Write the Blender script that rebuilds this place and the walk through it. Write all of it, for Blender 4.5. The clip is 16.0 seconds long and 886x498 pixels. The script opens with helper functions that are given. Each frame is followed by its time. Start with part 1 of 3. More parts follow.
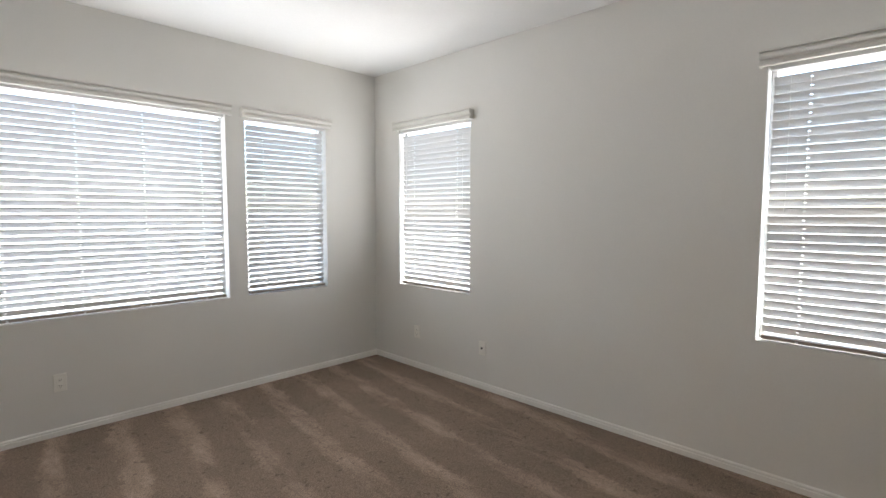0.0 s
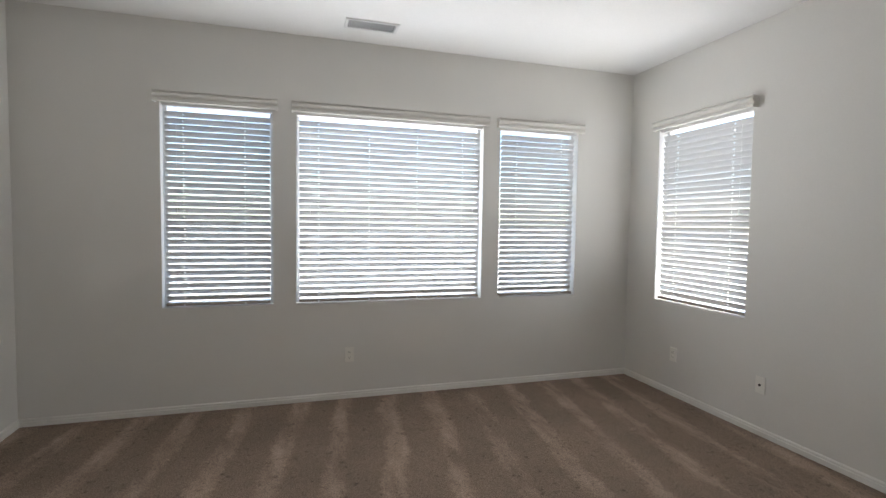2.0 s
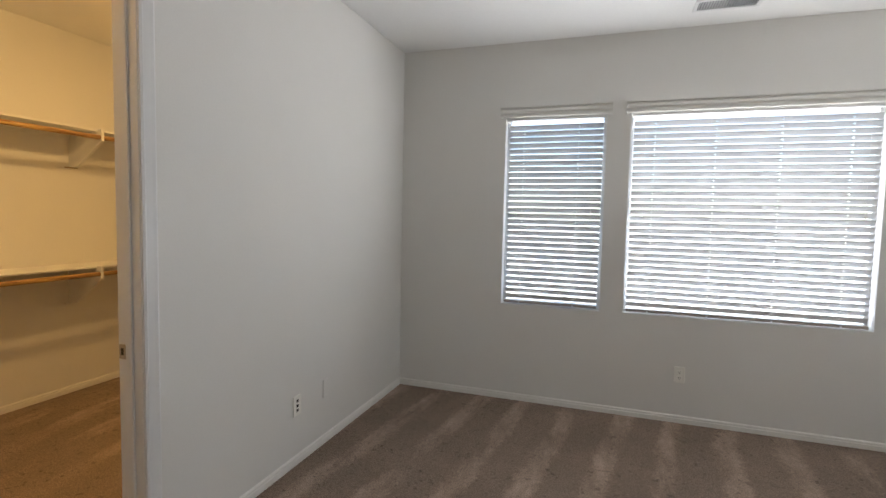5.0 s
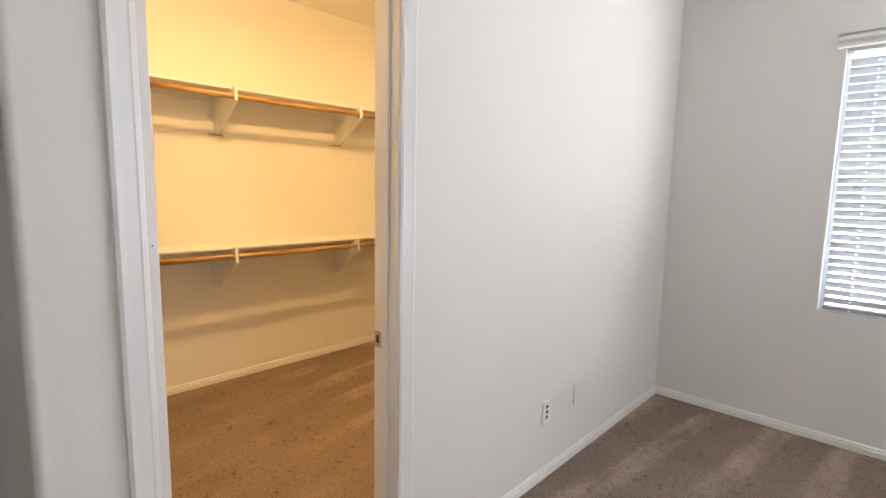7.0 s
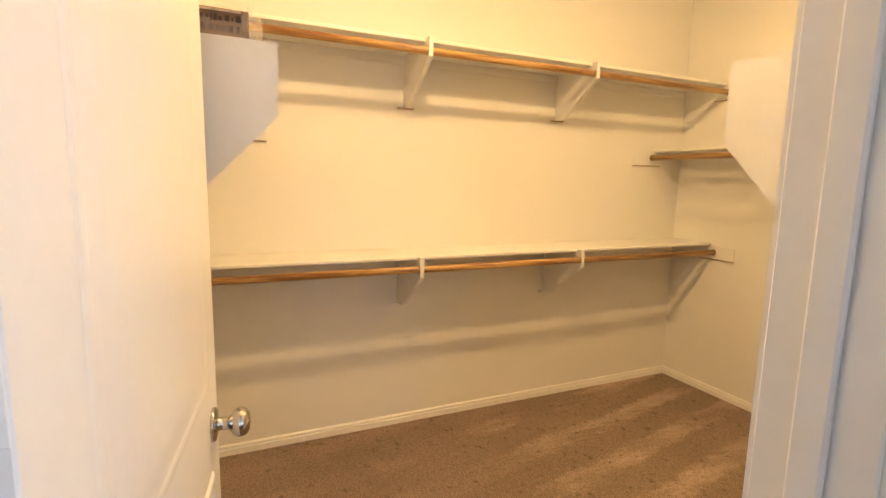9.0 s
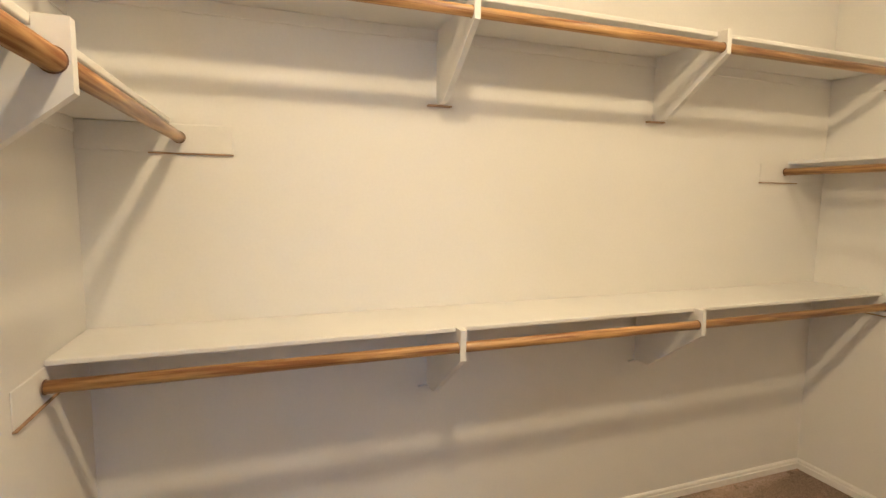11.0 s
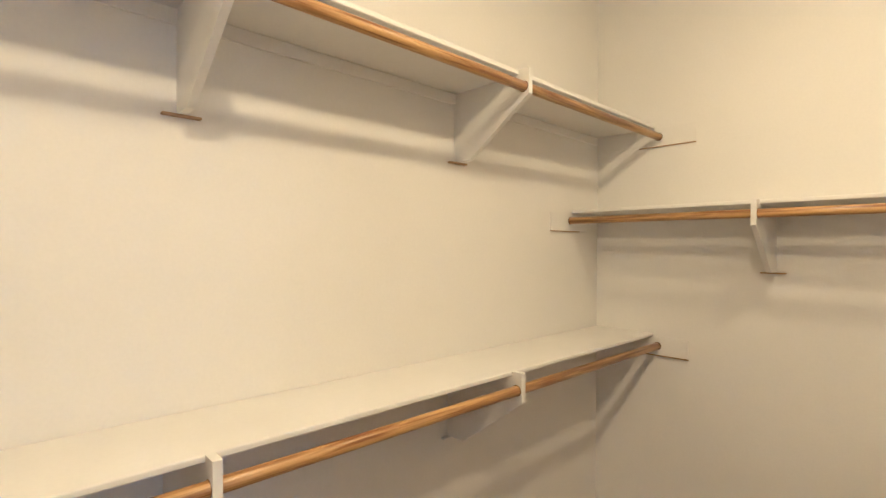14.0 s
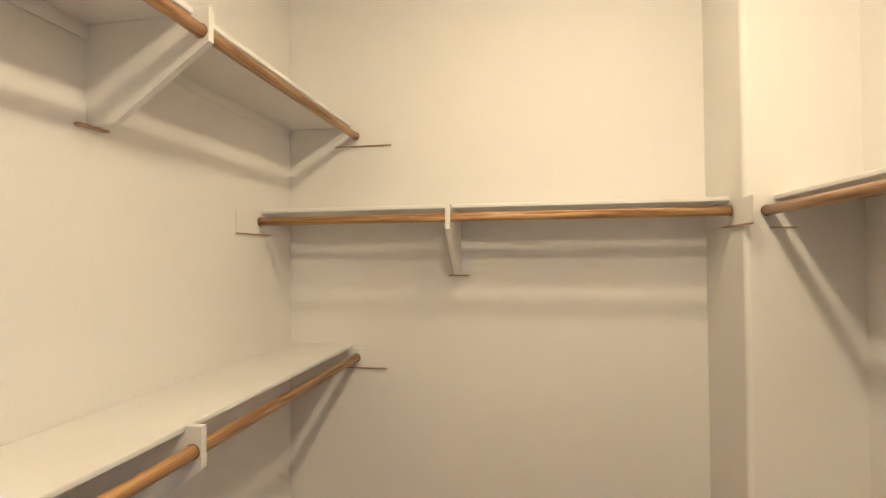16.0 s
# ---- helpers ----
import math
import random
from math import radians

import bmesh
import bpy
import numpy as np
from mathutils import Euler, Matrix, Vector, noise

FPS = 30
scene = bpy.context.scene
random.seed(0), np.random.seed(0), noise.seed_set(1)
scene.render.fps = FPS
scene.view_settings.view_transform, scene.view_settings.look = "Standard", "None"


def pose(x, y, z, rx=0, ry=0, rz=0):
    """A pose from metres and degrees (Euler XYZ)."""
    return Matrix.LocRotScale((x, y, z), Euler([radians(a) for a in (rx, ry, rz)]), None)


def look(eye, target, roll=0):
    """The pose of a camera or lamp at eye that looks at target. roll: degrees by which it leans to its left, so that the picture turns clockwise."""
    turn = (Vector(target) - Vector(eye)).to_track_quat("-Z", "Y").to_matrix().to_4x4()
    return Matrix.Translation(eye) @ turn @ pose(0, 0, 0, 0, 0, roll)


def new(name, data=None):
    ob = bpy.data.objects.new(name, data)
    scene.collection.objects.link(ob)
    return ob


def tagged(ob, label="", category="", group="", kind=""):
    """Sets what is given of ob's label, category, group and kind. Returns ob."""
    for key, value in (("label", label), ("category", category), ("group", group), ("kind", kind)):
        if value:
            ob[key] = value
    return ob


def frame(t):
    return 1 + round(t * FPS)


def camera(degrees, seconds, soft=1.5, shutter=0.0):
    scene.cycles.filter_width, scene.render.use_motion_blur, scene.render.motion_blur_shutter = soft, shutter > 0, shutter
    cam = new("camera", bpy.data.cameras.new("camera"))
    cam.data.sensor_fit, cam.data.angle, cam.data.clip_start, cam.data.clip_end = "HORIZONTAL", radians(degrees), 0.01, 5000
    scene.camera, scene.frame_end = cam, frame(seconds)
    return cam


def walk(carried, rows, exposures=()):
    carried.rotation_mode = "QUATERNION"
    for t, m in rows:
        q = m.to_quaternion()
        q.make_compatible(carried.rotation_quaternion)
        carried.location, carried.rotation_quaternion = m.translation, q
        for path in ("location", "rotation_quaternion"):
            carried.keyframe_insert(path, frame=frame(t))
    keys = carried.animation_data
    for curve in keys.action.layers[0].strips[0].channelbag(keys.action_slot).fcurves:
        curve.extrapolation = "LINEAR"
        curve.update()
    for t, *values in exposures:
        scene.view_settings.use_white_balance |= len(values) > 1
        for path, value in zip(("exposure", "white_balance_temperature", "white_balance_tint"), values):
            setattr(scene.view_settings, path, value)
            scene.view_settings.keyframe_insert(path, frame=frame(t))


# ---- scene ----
cam = camera(84.2, 16.0)
PATH = [
    (0, (1.683, -3.908, 1.428), (3.106, -2.511, 1.278), 0.1),
    (0.5, (1.746, -3.916, 1.371), (2.938, -2.315, 1.253), 0.3),
    (1, (1.764, -3.889, 1.349), (2.727, -2.139, 1.244), 0.4),
    (1.5, (1.737, -3.857, 1.359), (2.521, -2.02, 1.258), 0.7),
    (2, (1.734, -3.841, 1.364), (2.319, -1.931, 1.262), 0.8),
    (2.5, (1.722, -3.823, 1.379), (2.055, -1.853, 1.272), 0.8),
    (3, (1.734, -3.83, 1.44), (1.832, -1.837, 1.303), 1.0),
    (3.2, (1.727, -3.825, 1.442), (1.767, -1.83, 1.306), 1.0),
    (5.3, (1.611, -3.754, 1.416), (0.856, -1.908, 1.272), 1.2),
    (5.5, (1.59, -3.736, 1.418), (0.758, -1.924, 1.259), 1.1),
    (6, (1.494, -3.658, 1.419), (0.468, -1.953, 1.223), 1.2),
    (6.5, (1.358, -3.549, 1.408), (0.124, -1.992, 1.179), 1.1),
    (7, (1.189, -3.459, 1.398), (-0.177, -2.019, 1.15), 1.1),
    (7.5, (0.994, -3.337, 1.384), (-0.504, -2.036, 1.133), 1.3),
    (8, (0.752, -3.168, 1.377), (-0.901, -2.072, 1.121), 1.2),
    (8.5, (0.485, -3.064, 1.372), (-1.278, -2.158, 1.102), 1.2),
    (9, (0.217, -2.962, 1.357), (-1.589, -2.148, 1.081), 1.2),
    (9.5, (-0.006, -2.844, 1.364), (-1.839, -2.094, 1.082), 1.2),
    (9.7, (-0.117, -2.804, 1.362), (-1.972, -2.112, 1.077), 1.1),
    (11.8, (-0.647, -2.589, 1.427), (-2.521, -1.904, 1.281), 0.9),
    (12, (-0.663, -2.574, 1.429), (-2.531, -1.871, 1.313), 0.9),
    (12.5, (-0.739, -2.542, 1.423), (-2.588, -1.782, 1.354), 0.8),
    (13, (-0.821, -2.504, 1.422), (-2.608, -1.609, 1.374), 0.9),
    (13.5, (-0.893, -2.476, 1.408), (-2.543, -1.345, 1.391), 0.5),
    (14, (-0.948, -2.437, 1.405), (-2.398, -1.06, 1.396), 0.3),
    (14.5, (-1.015, -2.36, 1.394), (-2.272, -0.805, 1.398), 0.1),
    (15, (-1.063, -2.261, 1.386), (-2.068, -0.532, 1.41), -0.1),
    (15.5, (-1.108, -2.207, 1.374), (-1.81, -0.334, 1.413), -0.4),
    (16, (-1.163, -2.181, 1.383), (-1.519, -0.213, 1.417), -0.5),
]
# exposure and white balance follow the camera's own adjustment on the way
LOOKS = [
    (0.0, 2.92, 6100, 9),
    (0.5, 2.72, 6100, 9),
    (1.5, 2.66, 6050, 9),
    (3.2, 2.72, 6050, 9),
    (5.5, 2.98, 6050, 10),
    (6.3, 3.68, 6000, 11),
    (7.0, 3.80, 5950, 12),
    (7.6, 3.74, 5900, 14),
    (8.2, 3.76, 5900, 17),
    (9.0, 3.86, 5400, 11),
    (9.7, 3.80, 4400, 10),
    (11.8, 3.71, 4170, 10),
    (16.0, 3.75, 4020, 10),
]
walk(cam, [(t, look(e, g, r)) for t, e, g, r in PATH], LOOKS)

# ---- world, sun and lamps ----
SUN_EL, SUN_AZ = radians(53.0), radians(135.0)  # the sun stands over +x, -y
world = bpy.data.worlds.new("sky")
scene.world = world
world.use_nodes = True
wn = world.node_tree
sky = wn.nodes.new("ShaderNodeTexSky")
sky.sky_type, sky.sun_disc, sky.sun_elevation, sky.sun_rotation = "NISHITA", False, SUN_EL, SUN_AZ
wn.nodes["Background"].inputs["Strength"].default_value = 0.12
wn.links.new(sky.outputs["Color"], wn.nodes["Background"].inputs["Color"])


def lamp(name, kind, m, energy, color, **more):
    data = bpy.data.lights.new(name, kind)
    data.energy, data.color = energy, color
    for key, value in more.items():
        if key == "angle":
            data.angle = value
        elif key == "radius":
            data.shadow_soft_size = value
        elif key == "size":
            data.shape, data.size, data.size_y = "RECTANGLE", value[0], value[1]
    ob = new(name, data)
    ob.matrix_world = m
    return ob


lamp("sun", "SUN", look((6, -6, 8), (6 - math.cos(SUN_EL) * 0.707, -6 + math.cos(SUN_EL) * 0.707, 8 - math.sin(SUN_EL))), 3.2, (1, 0.97, 0.93), angle=radians(0.5))
WARM = (1.0, 0.575, 0.19)
# two bulbs under the closet ceiling, each in a shade that sends more of its light down
for y, power in ((-1.08, 0.88), (-2.38, 1.62)):
    lamp("closet_lamp", "POINT", pose(-0.96, y, 2.60), 1.15 * power, WARM, radius=0.045)
    lamp("closet_lamp", "AREA", pose(-0.96, y, 2.57), 0.78 * power, WARM, size=(0.10, 0.10))

# ---- measures ----
H, FZ = 2.74, -0.012                      # ceiling, carpet
XE, WT = 4.706, 0.15                       # east wall face, outer wall thickness
SILL, HEAD = 0.745, 2.205
DOOR_S, DOOR_N, DOOR_H = -3.134, -2.418, 2.42
CB, CN, CS = -2.28, -0.038, -3.19          # closet: back wall, north wall, south wall
IN = -0.115                               # closet side of the door wall
# name, wall ("n" north, "e" east), from, to along the wall, with a screen, with a meeting rail
WINDOWS = [
    ("window_1", "n", 0.856, 1.594, True, False), ("window_2", "n", 1.758, 3.252, False, False), ("window_3", "n", 3.402, 4.148, True, False),
    ("window_4", "e", -1.250, -0.360, False, True), ("window_5", "e", -4.200, -3.290, True, True),
]

for nm, side, a, b, scr, rail in WINDOWS:
    mid, w = (a + b) / 2, b - a
    # daylight as the blind's slats throw it, upwards into the room, and daylight that falls on the blind from outside
    for z in (1.12, 1.80):
        m = look((mid, -0.125, z), (mid, -1.125, z + 0.42)) if side == "n" else look((XE - 0.125, mid, z), (XE - 1.125, mid, z + 0.42))
        lamp("window_daylight", "AREA", m, 0.47 * w, (1.0, 0.975, 0.935), size=(w - 0.04, 0.62))
    if side == "n":
        lamp("window_daylight", "AREA", look((mid, 0.30, 1.45), (mid, -1, 1.45)), (0.7 if scr else 1.9) * w, (1.0, 0.94, 0.90), size=(w, 1.45))


# ---- materials ----
def material(name, color, rough=0.6, metal=0.0, spread=0.06, scale=3.0, bump=0.0, bump_scale=150.0, spec=0.5, fine=0.03):
    mat = bpy.data.materials.new(name)
    mat.use_nodes = True
    nt = mat.node_tree
    bsdf = nt.nodes["Principled BSDF"]
    co = nt.nodes.new("ShaderNodeTexCoord")
    big, small = nt.nodes.new("ShaderNodeTexNoise"), nt.nodes.new("ShaderNodeTexNoise")
    big.inputs["Scale"].default_value, big.inputs["Detail"].default_value = scale, 4
    small.inputs["Scale"].default_value, small.inputs["Detail"].default_value = bump_scale, 3
    hsv = nt.nodes.new("ShaderNodeHueSaturation")
    hsv.inputs["Color"].default_value = (*color, 1)
    rng, rng2, add = nt.nodes.new("ShaderNodeMapRange"), nt.nodes.new("ShaderNodeMapRange"), nt.nodes.new("ShaderNodeMath")
    rng.inputs["From Min"].default_value, rng.inputs["From Max"].default_value = 0.3, 0.7
    rng.inputs["To Min"].default_value, rng.inputs["To Max"].default_value = 1 - spread, 1 + spread
    rng2.inputs["From Min"].default_value, rng2.inputs["From Max"].default_value = 0.3, 0.7
    rng2.inputs["To Min"].default_value, rng2.inputs["To Max"].default_value = 1 - fine, 1 + fine
    add.operation = "MULTIPLY"
    for tex in (big, small):
        nt.links.new(co.outputs["Object"], tex.inputs["Vector"])
    nt.links.new(big.outputs["Fac"], rng.inputs["Value"])
    nt.links.new(small.outputs["Fac"], rng2.inputs["Value"])
    nt.links.new(rng.outputs["Result"], add.inputs[0])
    nt.links.new(rng2.outputs["Result"], add.inputs[1])
    nt.links.new(add.outputs[0], hsv.inputs["Value"])
    nt.links.new(hsv.outputs["Color"], bsdf.inputs["Base Color"])
    bsdf.inputs["Roughness"].default_value, bsdf.inputs["Metallic"].default_value = rough, metal
    bsdf.inputs["Specular IOR Level"].default_value = spec
    if bump:
        bp = nt.nodes.new("ShaderNodeBump")
        bp.inputs["Strength"].default_value, bp.inputs["Distance"].default_value = bump, 0.002
        nt.links.new(small.outputs["Fac"], bp.inputs["Height"])
        nt.links.new(bp.outputs["Normal"], bsdf.inputs["Normal"])
    return mat


def carpet_material(name, lean, lane_w, near, far):
    """lean: by how much the lanes run off the y axis; lane_w: half of their spacing; near to far: the y over which they fade in."""
    mat = material(name, (0.244, 0.184, 0.140), 0.95, spread=0.10, scale=2.2, bump=0.9, bump_scale=190, spec=0.1, fine=0.42)
    nt = mat.node_tree
    bsdf = nt.nodes["Principled BSDF"]
    old = bsdf.inputs["Base Color"].links[0].from_socket
    co = nt.nodes.new("ShaderNodeTexCoord")
    # nap brushed one way and the other by the vacuum cleaner, in lanes
    warp = nt.nodes.new("ShaderNodeTexNoise")
    warp.inputs["Scale"].default_value, warp.inputs["Detail"].default_value = 1.3, 3
    sep, nx = nt.nodes.new("ShaderNodeSeparateXYZ"), nt.nodes.new("ShaderNodeMath")
    skew = nt.nodes.new("ShaderNodeMath")
    skew.operation, skew.inputs[1].default_value = "MULTIPLY_ADD", lean
    nx.operation, nx.inputs[1].default_value = "MULTIPLY_ADD", 0.16
    tri = nt.nodes.new("ShaderNodeMath")
    tri.operation, tri.inputs[1].default_value = "PINGPONG", lane_w
    lane = nt.nodes.new("ShaderNodeMapRange")
    lane.interpolation_type = "SMOOTHSTEP"
    lane.inputs["From Min"].default_value, lane.inputs["From Max"].default_value = lane_w * 0.86, lane_w * 1.18
    patch, pr, pm = nt.nodes.new("ShaderNodeTexNoise"), nt.nodes.new("ShaderNodeMapRange"), nt.nodes.new("ShaderNodeMapping")
    pm.inputs["Scale"].default_value, pm.inputs["Rotation"].default_value = (3.2, 0.9, 1), (0, 0, radians(9.5))
    patch.inputs["Scale"].default_value, patch.inputs["Detail"].default_value, patch.inputs["Roughness"].default_value = 1.6, 8, 0.65
    pr.inputs["From Min"].default_value, pr.inputs["From Max"].default_value = 0.40, 0.64
    frayed, fray = nt.nodes.new("ShaderNodeTexNoise"), nt.nodes.new("ShaderNodeMath")
    frayed.inputs["Scale"].default_value, frayed.inputs["Detail"].default_value, frayed.inputs["Roughness"].default_value = 22.0, 6, 0.7
    fray.operation, fray.inputs[1].default_value = "MULTIPLY_ADD", 0.13
    nt.links.new(co.outputs["Object"], pm.inputs["Vector"])
    nt.links.new(pm.outputs["Vector"], patch.inputs["Vector"])
    nt.links.new(co.outputs["Object"], frayed.inputs["Vector"])
    nt.links.new(frayed.outputs["Fac"], fray.inputs[0])
    nt.links.new(tri.outputs[0], fray.inputs[2])
    both = nt.nodes.new("ShaderNodeMath")
    both.operation = "MULTIPLY"
    mix = nt.nodes.new("ShaderNodeMix")
    mix.data_type = "RGBA"
    mul = nt.nodes.new("ShaderNodeVectorMath")
    mul.operation, mul.inputs[1].default_value = "MULTIPLY", (1.72, 1.73, 1.75)
    # crushed dark flecks in the pile
    fleck, fr, dark = nt.nodes.new("ShaderNodeTexNoise"), nt.nodes.new("ShaderNodeMapRange"), nt.nodes.new("ShaderNodeVectorMath")
    fleck.inputs["Scale"].default_value, fleck.inputs["Detail"].default_value = 30.0, 3
    fr.inputs["From Min"].default_value, fr.inputs["From Max"].default_value = 0.63, 0.71
    fr.inputs["To Min"].default_value, fr.inputs["To Max"].default_value = 1.0, 0.62
    dark.operation = "SCALE"
    nt.links.new(co.outputs["Object"], warp.inputs["Vector"])
    nt.links.new(co.outputs["Object"], fleck.inputs["Vector"])
    nt.links.new(co.outputs["Object"], sep.inputs[0])
    nt.links.new(sep.outputs["Y"], skew.inputs[0])
    nt.links.new(sep.outputs["X"], skew.inputs[2])
    nt.links.new(warp.outputs["Fac"], nx.inputs[0])
    nt.links.new(skew.outputs[0], nx.inputs[2])
    nt.links.new(nx.outputs[0], tri.inputs[0])
    nt.links.new(fray.outputs[0], lane.inputs["Value"])
    nt.links.new(patch.outputs["Fac"], pr.inputs["Value"])
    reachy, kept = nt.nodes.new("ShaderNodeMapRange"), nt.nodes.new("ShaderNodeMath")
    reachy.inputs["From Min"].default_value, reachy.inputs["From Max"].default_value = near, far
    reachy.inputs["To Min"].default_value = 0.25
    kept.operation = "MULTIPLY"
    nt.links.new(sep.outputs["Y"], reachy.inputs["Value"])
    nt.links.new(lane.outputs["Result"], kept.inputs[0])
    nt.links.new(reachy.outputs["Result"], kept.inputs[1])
    nt.links.new(kept.outputs[0], both.inputs[0])
    nt.links.new(pr.outputs["Result"], both.inputs[1])
    nt.links.new(old, mul.inputs[0])
    nt.links.new(both.outputs[0], mix.inputs["Factor"])
    nt.links.new(old, mix.inputs["A"])
    nt.links.new(mul.outputs[0], mix.inputs["B"])
    nt.links.new(fleck.outputs["Fac"], fr.inputs["Value"])
    nt.links.new(mix.outputs["Result"], dark.inputs[0])
    nt.links.new(fr.outputs["Result"], dark.inputs["Scale"])
    nt.links.new(dark.outputs[0], bsdf.inputs["Base Color"])
    return mat


def wood_material(name, light, deep, rough=0.35):
    mat = bpy.data.materials.new(name)
    mat.use_nodes = True
    nt = mat.node_tree
    bsdf = nt.nodes["Principled BSDF"]
    co, mp, tex, ramp = (nt.nodes.new("ShaderNode" + k) for k in ("TexCoord", "Mapping", "TexNoise", "ValToRGB"))
    mp.inputs["Scale"].default_value = (60, 60, 2.2)  # grain runs along the local z
    tex.inputs["Scale"].default_value, tex.inputs["Detail"].default_value, tex.inputs["Distortion"].default_value = 1.6, 5, 0.6
    ramp.color_ramp.elements[0].position, ramp.color_ramp.elements[0].color = 0.36, (*deep, 1)
    ramp.color_ramp.elements[1].position, ramp.color_ramp.elements[1].color = 0.62, (*light, 1)
    nt.links.new(co.outputs["Object"], mp.inputs["Vector"])
    nt.links.new(mp.outputs["Vector"], tex.inputs["Vector"])
    nt.links.new(tex.outputs["Fac"], ramp.inputs["Fac"])
    nt.links.new(ramp.outputs["Color"], bsdf.inputs["Base Color"])
    bsdf.inputs["Roughness"].default_value = rough
    return mat


def clear_material(name, color, alpha, rough=0.05):
    mat = bpy.data.materials.new(name)
    mat.use_nodes = True
    nt = mat.node_tree
    nt.nodes.remove(nt.nodes["Principled BSDF"])
    out = nt.nodes["Material Output"]
    clear, gloss, mix = nt.nodes.new("ShaderNodeBsdfTransparent"), nt.nodes.new("ShaderNodeBsdfPrincipled"), nt.nodes.new("ShaderNodeMixShader")
    gloss.inputs["Base Color"].default_value, gloss.inputs["Roughness"].default_value = (*color, 1), rough
    mix.inputs[0].default_value = alpha
    nt.links.new(clear.outputs[0], mix.inputs[1])
    nt.links.new(gloss.outputs[0], mix.inputs[2])
    nt.links.new(mix.outputs[0], out.inputs["Surface"])
    return mat


def thin_vinyl(mat, share=0.13):
    """Let a share of the light that falls on one face through to the other."""
    nt = mat.node_tree
    out, bsdf = nt.nodes["Material Output"], nt.nodes["Principled BSDF"]
    thin, mix = nt.nodes.new("ShaderNodeBsdfTranslucent"), nt.nodes.new("ShaderNodeMixShader")
    thin.inputs["Color"].default_value = (0.86, 0.82, 0.79, 1)
    mix.inputs[0].default_value = share
    nt.links.new(bsdf.outputs[0], mix.inputs[1])
    nt.links.new(thin.outputs[0], mix.inputs[2])
    nt.links.new(mix.outputs[0], out.inputs["Surface"])


WALL = material("wall_paint", (0.77, 0.755, 0.715), 0.75, spread=0.02, scale=1.2, bump=0.12, bump_scale=110, spec=0.3, fine=0.012)
CEIL = material("ceiling_paint", (0.88, 0.87, 0.85), 0.9, spread=0.02, scale=1.0, bump=0.25, bump_scale=90, spec=0.2, fine=0.015)
BASE = material("baseboard_paint", (0.82, 0.80, 0.76), 0.4, spread=0.04, scale=3, bump=0.05, bump_scale=60, fine=0.02)
TRIM = material("trim_paint", (0.78, 0.775, 0.76), 0.35, spread=0.02, scale=4, bump=0.04, bump_scale=60, fine=0.01)
SHELF = material("shelf_paint", (0.76, 0.745, 0.71), 0.5, spread=0.03, scale=3, bump=0.05, bump_scale=80, fine=0.012)
SLAT = material("blind_vinyl", (0.70, 0.695, 0.675), 0.4, spread=0.02, scale=6, fine=0.01)
thin_vinyl(SLAT)
VALANCE = material("valance_cream", (0.72, 0.70, 0.65), 0.45, spread=0.03, scale=4, fine=0.015)
# cream rail seen against the light; its shade is put into the base colour
RAIL = material("bottom_rail_shaded", (0.36, 0.31, 0.25), 0.45, spread=0.04, scale=4, fine=0.015)
VINYL = material("window_vinyl", (0.80, 0.80, 0.79), 0.4, spread=0.02, scale=5)
PLATE = material("plate_plastic", (0.86, 0.84, 0.78), 0.35, spread=0.02, scale=9)
SLOT = material("dark_slot", (0.02, 0.018, 0.016), 0.6)
VENTDARK = material("vent_shadow", (0.16, 0.16, 0.16), 0.8)
VENTSLAT = material("vent_slat_grey", (0.58, 0.58, 0.57), 0.5, spread=0.06)
CHROME = material("satin_nickel", (0.50, 0.48, 0.45), 0.11, 1.0, spread=0.03, scale=30)
STRIKE = material("brushed_steel", (0.45, 0.40, 0.34), 0.35, 1.0, spread=0.08, scale=40)
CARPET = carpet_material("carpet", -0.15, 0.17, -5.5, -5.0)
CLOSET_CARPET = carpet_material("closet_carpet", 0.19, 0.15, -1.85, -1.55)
ROD = wood_material("varnished_wood", (0.56, 0.35, 0.105), (0.22, 0.092, 0.022), 0.3)
CARTON = material("brown_carton", (0.17, 0.10, 0.062), 0.7, spread=0.15, scale=14)
PALEBAR = material("pale_print", (0.62, 0.52, 0.42), 0.6, spread=0.15, scale=30)
RAW = material("raw_brown_edge", (0.36, 0.24, 0.13), 0.75, spread=0.15, scale=30)
INK = material("dark_ink", (0.05, 0.03, 0.025), 0.6)
GROUND = material("pale_ground", (0.55, 0.49, 0.42), 0.9, spread=0.12, scale=0.8, bump=0.3, bump_scale=40)
STUCCO = material("outside_stucco", (0.55, 0.50, 0.43), 0.9, spread=0.06, scale=1.5, bump=0.4, bump_scale=60)
GLASS = clear_material("window_glass", (1, 1, 1), 0.05, 0.02)
SCREEN = clear_material("insect_screen", (0.055, 0.05, 0.045), 0.16, 0.8)
BUNCH = clear_material("gathered_plastic", (0.92, 0.90, 0.87), 0.15, 0.06)
WRAP = clear_material("plastic_wrap", (0.92, 0.90, 0.87), 0.09, 0.06)


# ---- builders ----
def box(bm, x0, x1, y0, y1, z0, z1, r=0.0, seg=1):
    got = bmesh.ops.create_cube(bm, size=1, matrix=Matrix.Translation(((x0 + x1) / 2, (y0 + y1) / 2, (z0 + z1) / 2)) @ Matrix.Diagonal((x1 - x0, y1 - y0, z1 - z0, 1)))
    if r:
        edges = list({e for v in got["verts"] for e in v.link_edges})
        bmesh.ops.bevel(bm, geom=edges, offset=r, segments=seg, profile=0.5, affect="EDGES")


